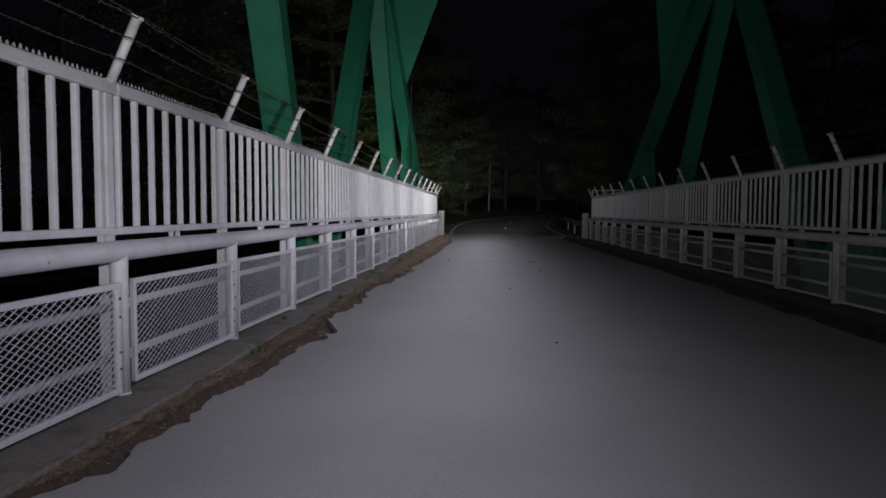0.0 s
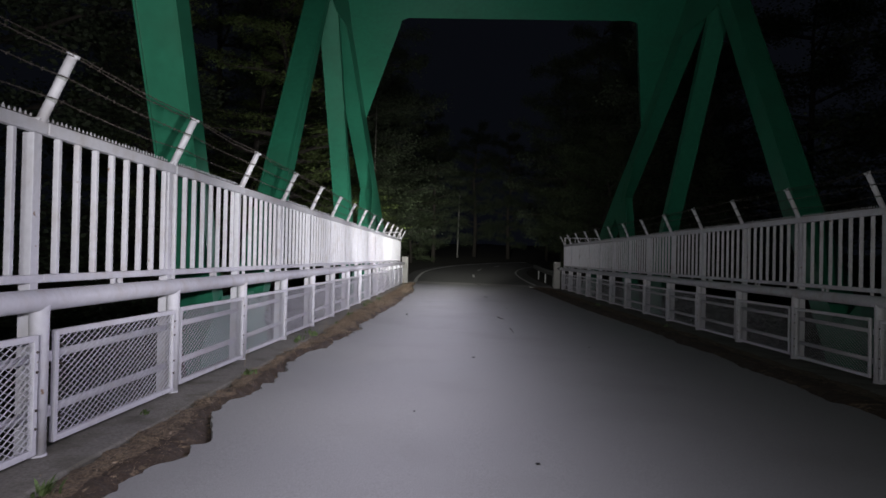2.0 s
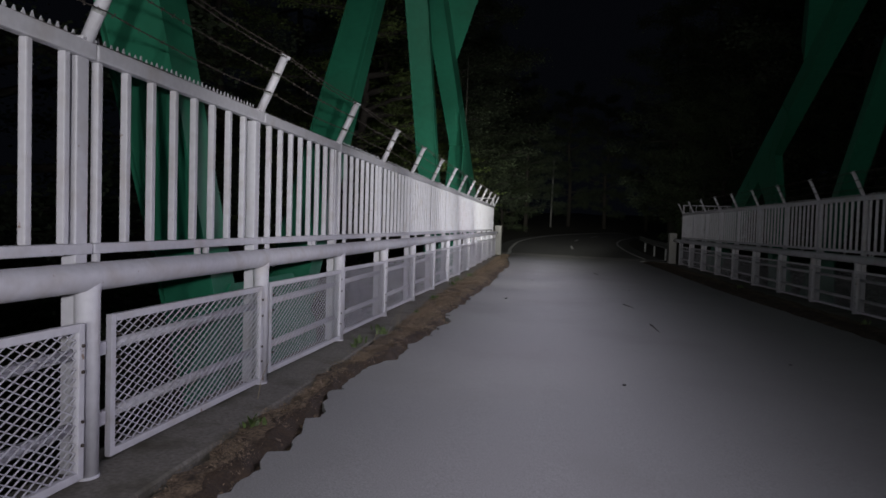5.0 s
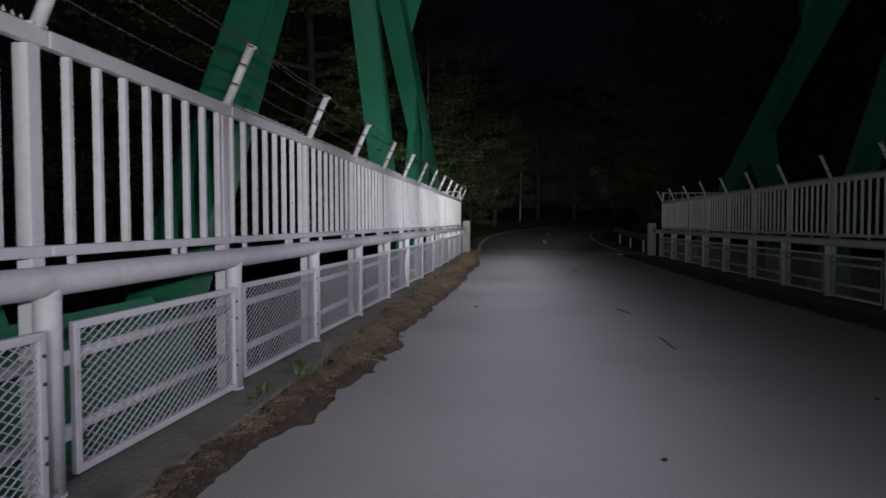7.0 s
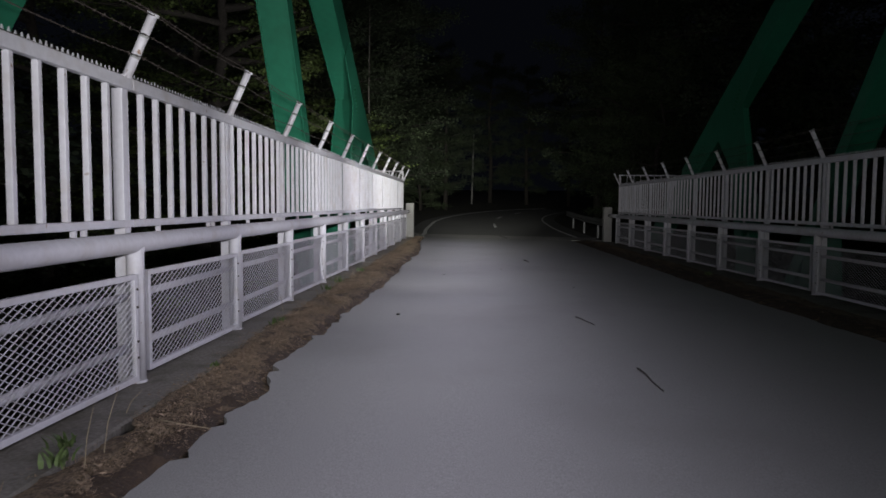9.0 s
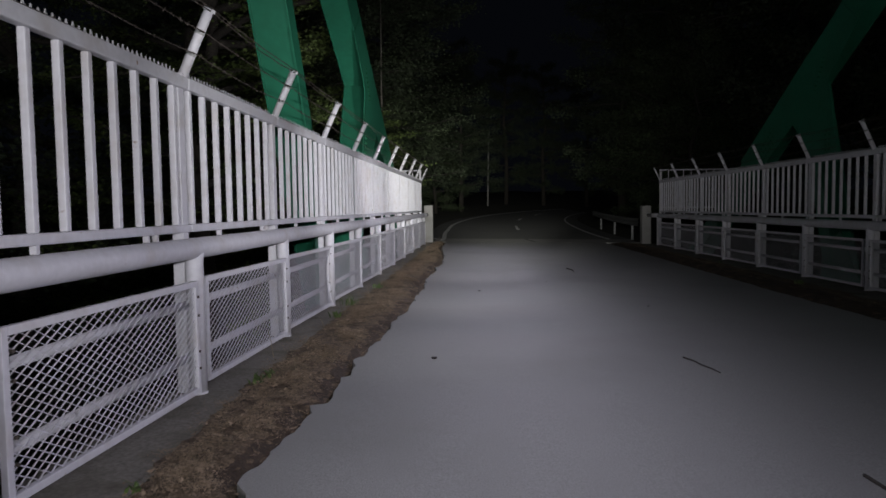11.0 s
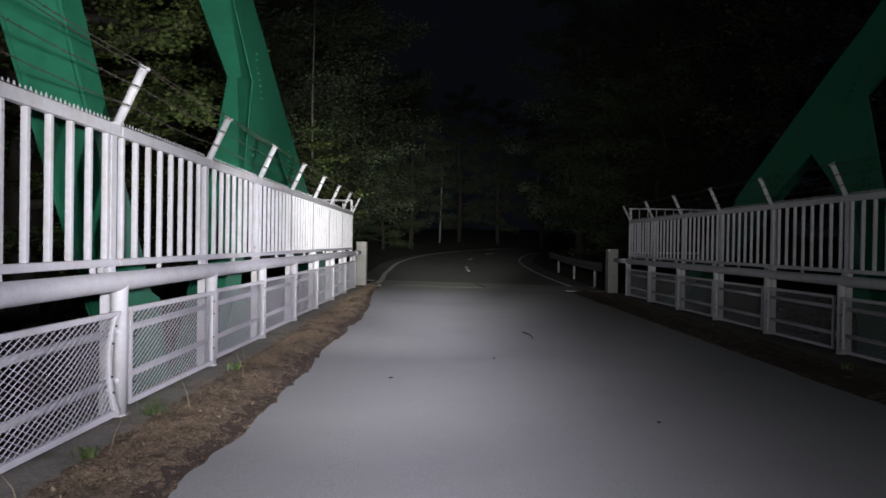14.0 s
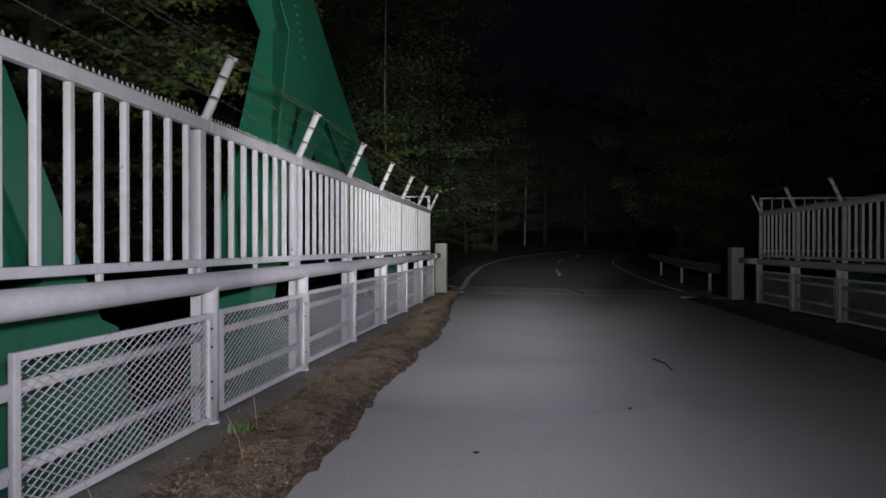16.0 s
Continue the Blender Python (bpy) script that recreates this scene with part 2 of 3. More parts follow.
def scallop(y, seed):
    a = noise.noise((y * 0.9, seed, 0.3)) * 0.16 + noise.noise((y * 2.6, seed + 5, 0.1)) * 0.08
    calm = 1 - 0.55 * smooth(9, 14, y)
    return a * calm + 0.13 * calm * ((-y * 1.3 + 0.9 * noise.noise((y * 0.45, seed, 9))) % 1.0) * (0.6 + 0.9 * noise.noise((y * 0.7, seed, 12))) + 0.026 * calm * noise.noise((y * 14, seed, 2)) + 0.045 * calm * noise.noise((y * 5.5, seed, 7))


def left_edge(y):
    """The broken left edge of the asphalt."""
    base = -1.48 + 0.22 * smooth(-1, 2.5, y) + 0.05 * smooth(5, 8, y) - 0.29 * math.exp(-((y - 6.3) / 0.95) ** 2) - 0.12 * math.exp(-((y - 3.6) / 1.3) ** 2) + 0.14 * smooth(11, 16, y) - 0.32 * smooth(23, 30, y)
    return base + scallop(y, 1.0)


def right_edge(y):
    return 4.42 - 0.25 * smooth(10, 18, y) - 0.5 * scallop(y, 7.0) - 0.02


def strip(name, mat, y0, y1, left, right, lift, step, label, category, kind="structure", deep=0.03):
    """A sheet that follows the road's fall between two side lines, with a thin edge."""
    bm = bmesh.new()
    n = max(1, round((y1 - y0) / step))
    rows = []
    for i in range(n + 1):
        y = y0 + (y1 - y0) * i / n
        a, b = left(y), right(y)
        cols = [a + (b - a) * k / 6 for k in range(7)]
        rows.append([bm.verts.new((x, y, road_z(x, y) + lift)) for x in cols])
        if i:
            for k in range(6):
                bm.faces.new((rows[-2][k], rows[-2][k + 1], rows[-1][k + 1], rows[-1][k]))
    edge = [e for e in bm.edges if e.is_boundary]
    low = bmesh.ops.extrude_edge_only(bm, edges=edge)["geom"]
    for v in low:
        if isinstance(v, bmesh.types.BMVert):
            v.co.z -= deep
    bmesh.ops.recalc_face_normals(bm, faces=bm.faces[:])
    ob = link(name, bm, mat, smooth=False)
    return tagged(ob, label, category, kind=kind)


strip("road", ASPHALT, -24, 31.6, left_edge, right_edge, 0.006, 0.05, "grey worn asphalt carriageway with a broken scalloped edge", "road", deep=0.075)
strip("joint_slab", PALECON, 31.6, 34.1, lambda y: -1.85, lambda y: 5.4, 0.008, 2.5, "pale concrete approach slab at the bridge end", "road")
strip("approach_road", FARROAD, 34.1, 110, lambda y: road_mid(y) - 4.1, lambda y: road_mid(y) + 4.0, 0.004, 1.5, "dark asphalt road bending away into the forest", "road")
def left_line(y):
    return road_mid(y) - 3.38 + 0.20 * smooth(39, 33, y)


strip("edge_line", LINE, 32.6, 100, lambda y: left_line(y) - 0.085, lambda y: left_line(y) + 0.085, 0.012, 1.0, "white painted edge line on the approach road", "road marking")
strip("edge_line", LINE, 34.1, 100, lambda y: road_mid(y) + 3.1, lambda y: road_mid(y) + 3.22, 0.012, 1.0, "white painted edge line on the approach road", "road marking")
for y in (41.5, 53.0, 64.5):
    strip("centre_dash", LINE, y, y + 3.2, lambda y: road_mid(y) + 0.02, lambda y: road_mid(y) + 0.16, 0.012, 1.0, "white painted centre dash on the approach road", "road marking")


# ---- railings ----
BAY = 2.0


def build_guard_rail():
    """One bay: a round post with the thick pipe and two thin rails that run to the next post."""
    rail = empty("guard_rail")
    bm = bmesh.new()
    tube(bm, [(0, 0, 0.008), (0, 0, 0.86), (0, 0, 0.895), (0, 0, 0.93)], [0.058, 0.058, 0.060, 0.065], 18)
    part("post", bm, WHITE, rail, smooth=True)
    bm = bmesh.new()
    tube(bm, [(0, 0, 0.0), (0, 0, 0.008), (0, 0, 0.011)], [0.063, 0.063, 0.060], 18)
    part("base_plate", bm, WHITE, rail)
    bm = bmesh.new()
    tube(bm, [(0, 0.03, 0.957), (0, BAY - 0.03, 0.957)], 0.069, 20, False)
    part("pipe", bm, WHITE, rail, "thick white pipe with chipped paint", smooth=True)
    bm = bmesh.new()
    tube(bm, [(0, -0.03, 0.957), (0, 0.03, 0.957)], 0.0700, 20, False)
    part("sleeve", bm, WHITE, rail, smooth=True)
    for z in (0.245, 0.595):
        bm = bmesh.new()
        tube(bm, [(-0.045, 0.03, z), (-0.045, BAY - 0.03, z)], 0.027, 10)
        part("thin_rail", bm, WHITE, rail, smooth=True)
        bm = bmesh.new()
        box(bm, -0.05, 0.0, 0.045, 0.15, z - 0.034, z + 0.034, 0.006)
        part("bracket", bm, WHITE, rail)
        bm = bmesh.new()
        tube(bm, [(0.0, BAY - 0.062, z + 0.01), (0.004, BAY - 0.03, z + 0.01), (0.018, BAY + 0.0, z + 0.01)], 0.026, 10)
        part("rail_end", bm, WHITE, rail, smooth=True)
    return tagged(rail, "white painted steel guard rail bay with thick top pipe", "guard rail", "guard rails along the bridge")


def build_mesh_panel(w, dent=0.0):
    """A framed sheet of expanded metal; w: half a strand's width as it faces the road; dent: how far its far end is pushed in."""
    panel = empty("mesh_panel")
    y0, y1, z0, z1, t = 0.18, 1.897, 0.035, 0.757, 0.038

    def lay(bm):
        """Hang the panel slightly askew: its far end stands in front of the next post."""
        if dent:
            bmesh.ops.subdivide_edges(bm, edges=[e for e in bm.edges if e.calc_length() > 0.3], cuts=9)
        for v in bm.verts:
            push = dent * math.sin(math.pi * max(0.0, min(1.0, (v.co.z - z0) / (z1 - z0)))) ** 0.7 * smooth(1.25, 1.88, v.co.y)
            v.co.x += -0.012 + 0.062 * (v.co.y - y0) / (y1 - y0) - push
            v.co.y -= 0.8 * push
        return bm

    for a in ((y0, y0 + t, z0, z1), (y1 - t, y1, z0, z1)):
        bm = bmesh.new()
        box(bm, -0.016, 0.016, *a, 0.004)
        part("frame_upright", lay(bm), WHITE, panel)
    for a in ((y0 + t, y1 - t, z0, z0 + t), (y0 + t, y1 - t, z1 - t, z1)):
        bm = bmesh.new()
        box(bm, -0.016, 0.016, *a, 0.004)
        part("frame_bar", lay(bm), WHITE, panel)
    bm = bmesh.new()
    py, pz = 0.078, 0.043
    ya, yb, za, zb = y0 + t, y1 - t, z0 + t, z1 - t
    slope = pz / py
    span = (zb - za) / slope
    k = 0
    while ya - span + k * py < yb:
        s = ya - span + k * py
        a, b = max(s, ya), min(s + span, yb)
        if b - a > 0.01:
            for up in (True, False):
                za0, zb0 = (za + (a - s) * slope, za + (b - s) * slope)
                if not up:
                    za0, zb0 = za + zb - za0, za + zb - zb0
                x, h = (0.002, w) if up else (0.007, w * 0.75)
                # rising strands stand on edge and catch the light, falling ones lie back
                back_lift = 0.0015 if up else 0.004
                vs = [(x, a, za0 - h), (x, b, zb0 - h), (x, b, zb0 + h), (x, a, za0 + h)]
                front = [bm.verts.new(p) for p in vs]
                back = [bm.verts.new((p[0] - 0.005, p[1], p[2] + back_lift)) for p in vs]
                bm.faces.new(front)
                bm.faces.new(back[::-1])
                bm.faces.new((front[3], front[2], back[2], back[3]))
                bm.faces.new((front[1], front[0], back[0], back[1]))
        k += 1
    tagged(part("expanded_metal", lay(bm), MESH, panel, "white expanded metal sheet of diamond mesh"), kind="stuff")
    for z in (0.195, 0.305, 0.535, 0.655):
        for y in (y0 + 0.052, y1 - 0.016):
            bm = bmesh.new()
            tube(bm, [(0.012, y, z), (0.025, y, z)], 0.0085, 8)
            part("bolt", lay(bm), WIRE, panel, "small rusty bolt")
    return tagged(panel, "white framed expanded metal infill panel in the guard rail", "infill panel", "mesh panels along the bridge")


def build_fence(spikes=True):
    """One bay of the tall fence: post with leaning arm, rails, uprights and a toothed strip."""
    fence = empty("security_fence")
    bm = bmesh.new()
    box(bm, -0.14, -0.065, 0.0, 0.085, 0.0, 2.0, 0.006)
    part("post", bm, WHITE, fence)
    bm = bmesh.new()
    box(bm, -0.105, -0.045, 0.125, BAY + 0.118, 2.0, 2.082, 0.012)
    part("top_rail", bm, WHITE, fence)
    bm = bmesh.new()
    box(bm, -0.11, -0.055, 0.125, BAY + 0.118, 1.06, 1.113, 0.010)
    part("bottom_rail", bm, WHITE, fence)
    bm = bmesh.new()
    tube(bm, [(-0.055, 0.05, 2.08), (0.135, 0.05, 2.49)], 0.032, 12)
    arm = part("arm", bm, WHITE, fence, "leaning white arm that carries barbed wire", smooth=True)
    bm = bmesh.new()
    tube(bm, [(0.132, 0.05, 2.484), (0.141, 0.05, 2.503)], 0.042, 12)
    part("cap", bm, WHITE, arm)
    bm = bmesh.new()
    box(bm, -0.115, -0.035, 0.0, 0.10, 2.076, 2.092, 0.004)
    part("foot_plate", bm, WHITE, arm)
    for f in (0.33, 0.66):
        bm = bmesh.new()
        c = Vector((-0.055, 0.05, 2.08)).lerp(Vector((0.135, 0.05, 2.49)), f)
        tube(bm, [c - Vector((0.004, 0, 0.009)), c + Vector((0.004, 0, 0.009))], 0.034, 10)
        part("clamp", bm, GALV, arm)
    if spikes:
        bm = bmesh.new()
        y = 0.19
        while y < BAY + 0.03:
            h = 0.044 + 0.004 * math.sin(y * 37)
            prism(bm, [(-0.098, y - 0.021, 2.081), (-0.098, y + 0.021, 2.081), (-0.098, y + 0.001, 2.081 + h), (-0.098, y - 0.001, 2.081 + h)],
                  [(-0.093, y - 0.021, 2.081), (-0.093, y + 0.021, 2.081), (-0.093, y + 0.001, 2.081 + h), (-0.093, y - 0.001, 2.081 + h)])
            y += 0.052
        tagged(part("spike_strip", bm, WHITE, fence, "row of small teeth along the top rail"), kind="stuff")
    return tagged(fence, "tall white barred steel fence bay with leaning arm", "fence", "fence bays along the bridge")


def build_wire():
    """Three barbed wires and a low one from arm to arm, sagging a little."""
    thing = empty("barbed_wire")
    a, b = Vector((-0.055, 0.05, 2.08)), Vector((0.135, 0.05, 2.49))
    rng = random.Random(4)
    for f, off, sag in ((1.0, 0.035, 0.012), (0.97, 0.03, 0.03), (0.66, 0.035, 0.02), (0.33, 0.035, 0.025), (0.03, -0.03, 0.0)):
        bm = bmesh.new()
        c = a.lerp(b, f) + Vector((off, 0, 0.0))
        pts = [(c.x, c.y + BAY * i / 8, c.z - sag * 4 * (i / 8) * (1 - i / 8) + 0.004 * rng.uniform(-1, 1) * (0 < i < 8)) for i in range(9)]
        tube(bm, pts, 0.0034, 5, False)
        y = 0.06
        while y < BAY:
            i = min(7, int(y / BAY * 8))
            u = y / BAY * 8 - i
            p = Vector(pts[i]).lerp(Vector(pts[i + 1]), u)
            for s in range(2):
                d = Vector((rng.uniform(-1, 1), rng.uniform(-0.5, 0.5), rng.uniform(-1, 1))).normalized() * rng.uniform(0.008, 0.015)
                tube(bm, [p - d, p + d], 0.002, 3, False)
            y += 0.105
        part("wire", bm, WIRE, thing)
    return tagged(thing, "rusty barbed wire strands strung between the fence arms", "barbed wire", "barbed wire along the bridge")


XL, XR, ZR = -2.04, 5.54, -0.105
kinds = [build_guard_rail(), build_mesh_panel(0.0022), build_fence(), build_wire()]
for ob in kinds:
    ob.matrix_basis = pose(XL, -8, 0)
bent = build_mesh_panel(0.0022, 0.045)
plain = build_fence(False)
plain.matrix_basis = pose(XL, 6, 0)
left_bays = [kinds[2]]
for i in range(1, 19):
    y = -8 + BAY * i
    for ob in kinds:
        if ob is kinds[1] and y == 14:
            tagged(bent, "white mesh infill panel with its end bent inwards", "infill panel", "mesh panels along the bridge")
            bent.matrix_basis = pose(XL, y, 0)
        elif ob is not kinds[2]:
            copy_thing(ob, pose(XL, y, 0))
    left_bays.append(plain if y == 6 else copy_thing(kinds[2], pose(XL, y, 0)))
turned = Matrix.Diagonal((-1, 1, 1, 1))
open_panel = build_mesh_panel(0.0008)
right_bays = []
for i in range(19):
    y = -8 + BAY * i
    for ob in (kinds[0], kinds[3]):
        copy_thing(ob, pose(XR, y, ZR) @ turned)
    right_bays.append(copy_thing(kinds[2], pose(XR, y, ZR) @ turned))
    if i:
        copy_thing(open_panel, pose(XR, y, ZR) @ turned)
open_panel.matrix_basis = pose(XR, -8, ZR) @ turned



def spread(name, bm, places):
    """One shape shared out over the bays of both fences, each piece a part of the bay in which it stands."""
    first = None
    for y in places:
        bay = int((y + 8) // BAY)
        near = y + 8 - BAY * bay
        if not 0 <= bay <= 18:
            continue
        for bays in (left_bays, right_bays):
            if first is None:
                first = part(name, bm, WHITE, bays[bay])
                first.matrix_basis = pose(-0.08, near, 0)
            else:
                share(name, first, bays[bay], pose(-0.08, near, 0))


# uprights and the short stubs under the bottom rail run out of step with the posts, nine uprights to each 2.12 m length;
# an upright that would fall on a post is left out
PITCH = 2.12
bm = bmesh.new()
box(bm, -0.02, 0.02, -0.019, 0.019, 1.113, 2.0, 0.007)
uprights = [8.17 + PITCH / 9 * k for k in range(-68, 94)]
spread("baluster", bm, [y for y in uprights if not (y % BAY < 0.11 or y % BAY > BAY - 0.025)])
bm = bmesh.new()
box(bm, -0.016, 0.016, -0.012, 0.012, 1.02, 1.06)
spread("stub", bm, [y for k in range(18) for y in (-7.49 + PITCH * k - 0.055, -7.49 + PITCH * k + 0.055, -6.43 + PITCH * k)])


def build_end(side):
    """The end of a railing: last post, wing frame out over the gorge, and the pipe's run into the pillar."""
    s = -1 if side == "left" else 1
    x0, z0 = (XL, 0.0) if s < 0 else (XR, ZR)
    end = empty("fence_end", pose(x0, 30.0, z0))
    bm = bmesh.new()
    box(bm, s * 0.1025 - 0.0325, s * 0.1025 + 0.0325, 0.13, 0.20, 0.0, 2.44, 0.006)
    part("end_post", bm, WHITE, end)
    bm = bmesh.new()
    tube(bm, [(s * 0.06, 0.05, 2.08), (-s * 0.135, 0.05, 2.49)], 0.026, 10)
    part("arm", bm, WHITE, end, smooth=True)
    w = 2.6 if s > 0 else 1.7
    for z in (2.42, 1.2):
        bm = bmesh.new()
        box(bm, min(s * 0.14, s * w), max(s * 0.14, s * w), 0.145, 0.185, z - 0.02, z + 0.02, 0.004)
        part("wing_rail", bm, WHITE, end)
    bm = bmesh.new()
    box(bm, -0.012, 0.012, 0.155, 0.175, 1.22, 2.4)
    bar = part("wing_bar", bm, WHITE, end)
    bar.matrix_basis = pose(s * 0.35, 0, 0)
    for i in range(1, round((w - 0.35) / 0.24) + 1):
        share("wing_bar", bar, end, pose(s * (0.35 + 0.24 * i), 0, 0))
    bm = bmesh.new()
    tube(bm, [(0, -0.03, 0.957), (0, 1.32, 0.957)], 0.069, 20)
    part("pipe", bm, WHITE, end, smooth=True)
    bm = bmesh.new()
    tube(bm, [(0, 0.0, 0.0), (0, 0.0, 0.90)], 0.054, 16)
    part("guard_post", bm, WHITE, end, smooth=True)
    tagged(end, "white end bay of the bridge fence with outward wing frame", "fence")
    pil = bmesh.new()
    box(pil, -0.15, 0.15, 0, 0.34, -0.3, 1.28, 0.02)
    p = link("end_pillar", pil, PALECON)
    p.matrix_basis = pose(x0 + s * 0.0 + (0.06 if s < 0 else -0.06), 31.3, z0)
    tagged(p, "pale square concrete end pillar of the bridge railing", "pillar", "end pillars")


build_end("left")
build_end("right")


# ---- green truss ----
def member(parent, inner, outer, low, high, name="member"):
    """A welded box: two side webs that stand proud of the two plates between them. low, high: (z, near y, far y)."""
    s = 1 if inner > outer else -1
    t, lip = 0.022, 0.032
    thing = empty(name)
    thing.parent = parent
    for web, x in (("inner_web", inner), ("outer_web", outer + s * t)):
        bm = bmesh.new()
        leaning(bm, min(x, x - s * t), max(x, x - s * t), low, high)
        part(web, bm, GREEN, thing)
    for plate, k in (("near_plate", 0), ("far_plate", 1)):
        bm = bmesh.new()
        def cut(e):
            a = e[1] + lip if k == 0 else e[2] - lip - 0.02
            return (e[0], a, a + 0.02)
        leaning(bm, min(inner - s * t, outer + s * t), max(inner - s * t, outer + s * t), cut(low), cut(high))
        part(plate, bm, GREEN, thing)
    return thing


def along(a, b, z):
    """Near and far y of a member at height z, from its values at heights 0 and 4."""
    return (z, a[0] + (b[0] - a[0]) * z / 4, a[1] + (b[1] - a[1]) * z / 4)


def build_truss(name, inner, outer, label):
    truss = empty(name)
    s = 1 if inner > outer else -1
    spans = {
        "near_diagonal": ((6.05, 6.40), (4.41, 4.78), -1.6, 8.3),
        "rising_diagonal": ((7.30, 7.66), (10.12, 10.46), -1.0, 8.1) if s > 0 else ((7.60, 8.18), (10.19, 10.74), -1.0, 8.1),
        "falling_diagonal": ((17.3, 17.65), (15.0, 15.3), -3.0, 8.1) if s > 0 else ((17.75, 18.1), (14.95, 15.25), -3.0, 8.1),
        "end_post": ((27.0, 28.35), (19.9, 21.25), -0.9, 8.1) if s > 0 else ((27.2, 28.2), (20.1, 21.1), -0.9, 8.1),
        "branch_leg": ((18.95, 19.65), (20.95, 21.4), -4.0, 3.6) if s > 0 else ((20.0, 20.4), (21.3, 21.65), -4.0, 3.6),
    }
    for n, (a, b, lo, hi) in spans.items():
        member(truss, inner, outer, along(a, b, lo), along(a, b, hi), n)
    # upper and lower chords
    for n, y0, y1, z0, z1 in (("top_chord", -12, 13.2, 8.0, 8.8), ("bottom_chord", -20, 30, -1.75, -0.95)):
        bm = bmesh.new()
        box(bm, min(inner, outer), max(inner, outer), y0, y1, z0, z1, 0.01)
        part(n, bm, GREEN, truss)
    # gussets on the inner side
    def gusset(n, pts, x):
        bm = bmesh.new()
        prism(bm, [(x, y, z) for y, z in pts], [(x + s * 0.016, y, z) for y, z in pts])
        return part(n, bm, GREEN, truss)
    gusset("foot_gusset", [(5.2, -1.2), (8.2, -1.2), (8.0, 0.2), (7.3, 0.75), (6.0, 0.75), (5.4, 0.2)], inner + s * 0.002)
    gusset("foot_gusset", [(16.1, -1.4), (20.6, -1.4), (20.4, 0.3), (19.8, 0.72), (19.0, -0.3), (17.62, -0.25), (17.32, 0.73), (16.86, 0.9), (16.3, 0.9)], inner + s * 0.002)
    gusset("apex_gusset", [(11.2, 7.0), (13.2, 6.8), (15.4, 7.0), (14.2, 8.3), (11.6, 8.3)], inner + s * 0.002)
    gusset("node_gusset", [(19.9, 1.9), (20.75, 1.9), (21.7, 2.75), (23.6, 1.75), (24.4, 2.2), (21.2, 3.95), (19.9, 4.6), (19.4, 4.2), (20.35, 3.4)], inner + s * 0.002)
    bm = bmesh.new()
    tube(bm, [(0, 0, 0), (s * 0.018, 0, 0)], 0.016, 8)
    bolt = part("bolt", bm, BOLT, truss)
    spots_ = [(20.5 + 0.05 * i, 3.72 - 0.075 * i + 0.09 * j) for i in range(7) for j in range(2)] + [(22.6 + 0.12 * i, 2.45 - 0.075 * i + 0.16 * j) for i in range(6) for j in range(3)]
    spots_ += [(20.25 + 0.13 * j, 2.05 + 0.09 * i) for i in range(6) for j in range(2)]
    for i, (y, z) in enumerate(spots_):
        if i == 0:
            bolt.matrix_basis = pose(inner + s * 0.016, y, z)
        else:
            share("bolt", bolt, truss, pose(inner + s * 0.016, y, z))
    return tagged(truss, label, "bridge truss")


INL, OUTL, INR, OUTR = -2.30, -2.74, 6.05, 6.47
build_truss("bridge_truss", INL, OUTL, "green painted steel truss of box members beside the fence")
build_truss("bridge_truss", INR, OUTR, "green painted steel truss of box members beside the fence")


def build_portal():
    """The sloping portal between the end posts, with haunches down to them."""
    def at(x, z, d):
        return (x, 28.2 - 1.775 * z + d * 0.49, z + d * 0.87)
    outline = [(INL, 5.45), (-1.05, 7.20), (-0.98, 7.32), (-0.80, 7.36), (4.82, 7.36), (5.01, 7.32), (5.08, 7.20), (INR, 5.40), (INR, 9.6), (INL, 9.6)]
    portal = empty("portal_frame")
    bm = bmesh.new()
    prism(bm, [at(x, z, 0.0) for x, z in outline], [at(x, z, 0.02) for x, z in outline])
    part("face_plate", bm, GREEN, portal)
    bm = bmesh.new()
    inner = outline[:8]
    prism(bm, [at(x, z, 0.02) for x, z in inner] + [at(x, z + 0.02, 0.02) for x, z in inner[::-1]],
          [at(x, z, 0.50) for x, z in inner] + [at(x, z + 0.02, 0.50) for x, z in inner[::-1]])
    part("edge_flange", bm, GREEN, portal)
    return tagged(portal, "green steel portal with sloped haunches over the road", "portal frame")


build_portal()


# ---- dirt, litter and plants along the road's edges ----
def dirt(name, mat, edge, back, low, label):
    """Dirt that lies in the gutter between the kerb and the asphalt's edge, lowest at the edge. low: the share of the width it starts at."""
    bm = bmesh.new()
    rows, n, cols = [], 1150, 9
    for i in range(n + 1):
        y = -14 + 45.4 * i / n
        e, b = edge(y), back(y)
        row = []
        for k in range(cols):
            u = low(y) + (1 - low(y)) * k / (cols - 1)
            x = b + (e - b) * u * (1.0 if k < cols - 1 else 0.998)
            h = 0.028 * math.sin(math.pi * min(1, u * 1.05)) * (0.6 + 0.8 * noise.noise((x * 5, y * 2.2, 0))) + 0.014 * noise.noise((x * 17, y * 17, 4)) + 0.008 * noise.noise((x * 40, y * 40, 7))
            sink = 0.062 * smooth(0.62, 1.0, u)
            row.append(bm.verts.new((x, y, road_z(x, y) + 0.006 + max(0.0, h) - sink + (0.003 if mat is SHADED_SILT else 0))))
        rows.append(row)
        if i:
            for k in range(cols - 1):
                bm.faces.new((rows[-2][k], rows[-2][k + 1], rows[-1][k + 1], rows[-1][k]))
    bmesh.ops.recalc_face_normals(bm, faces=bm.faces[:])
    ob = link(name, bm, mat, smooth=True)
    return tagged(ob, label, "dirt", kind="structure")


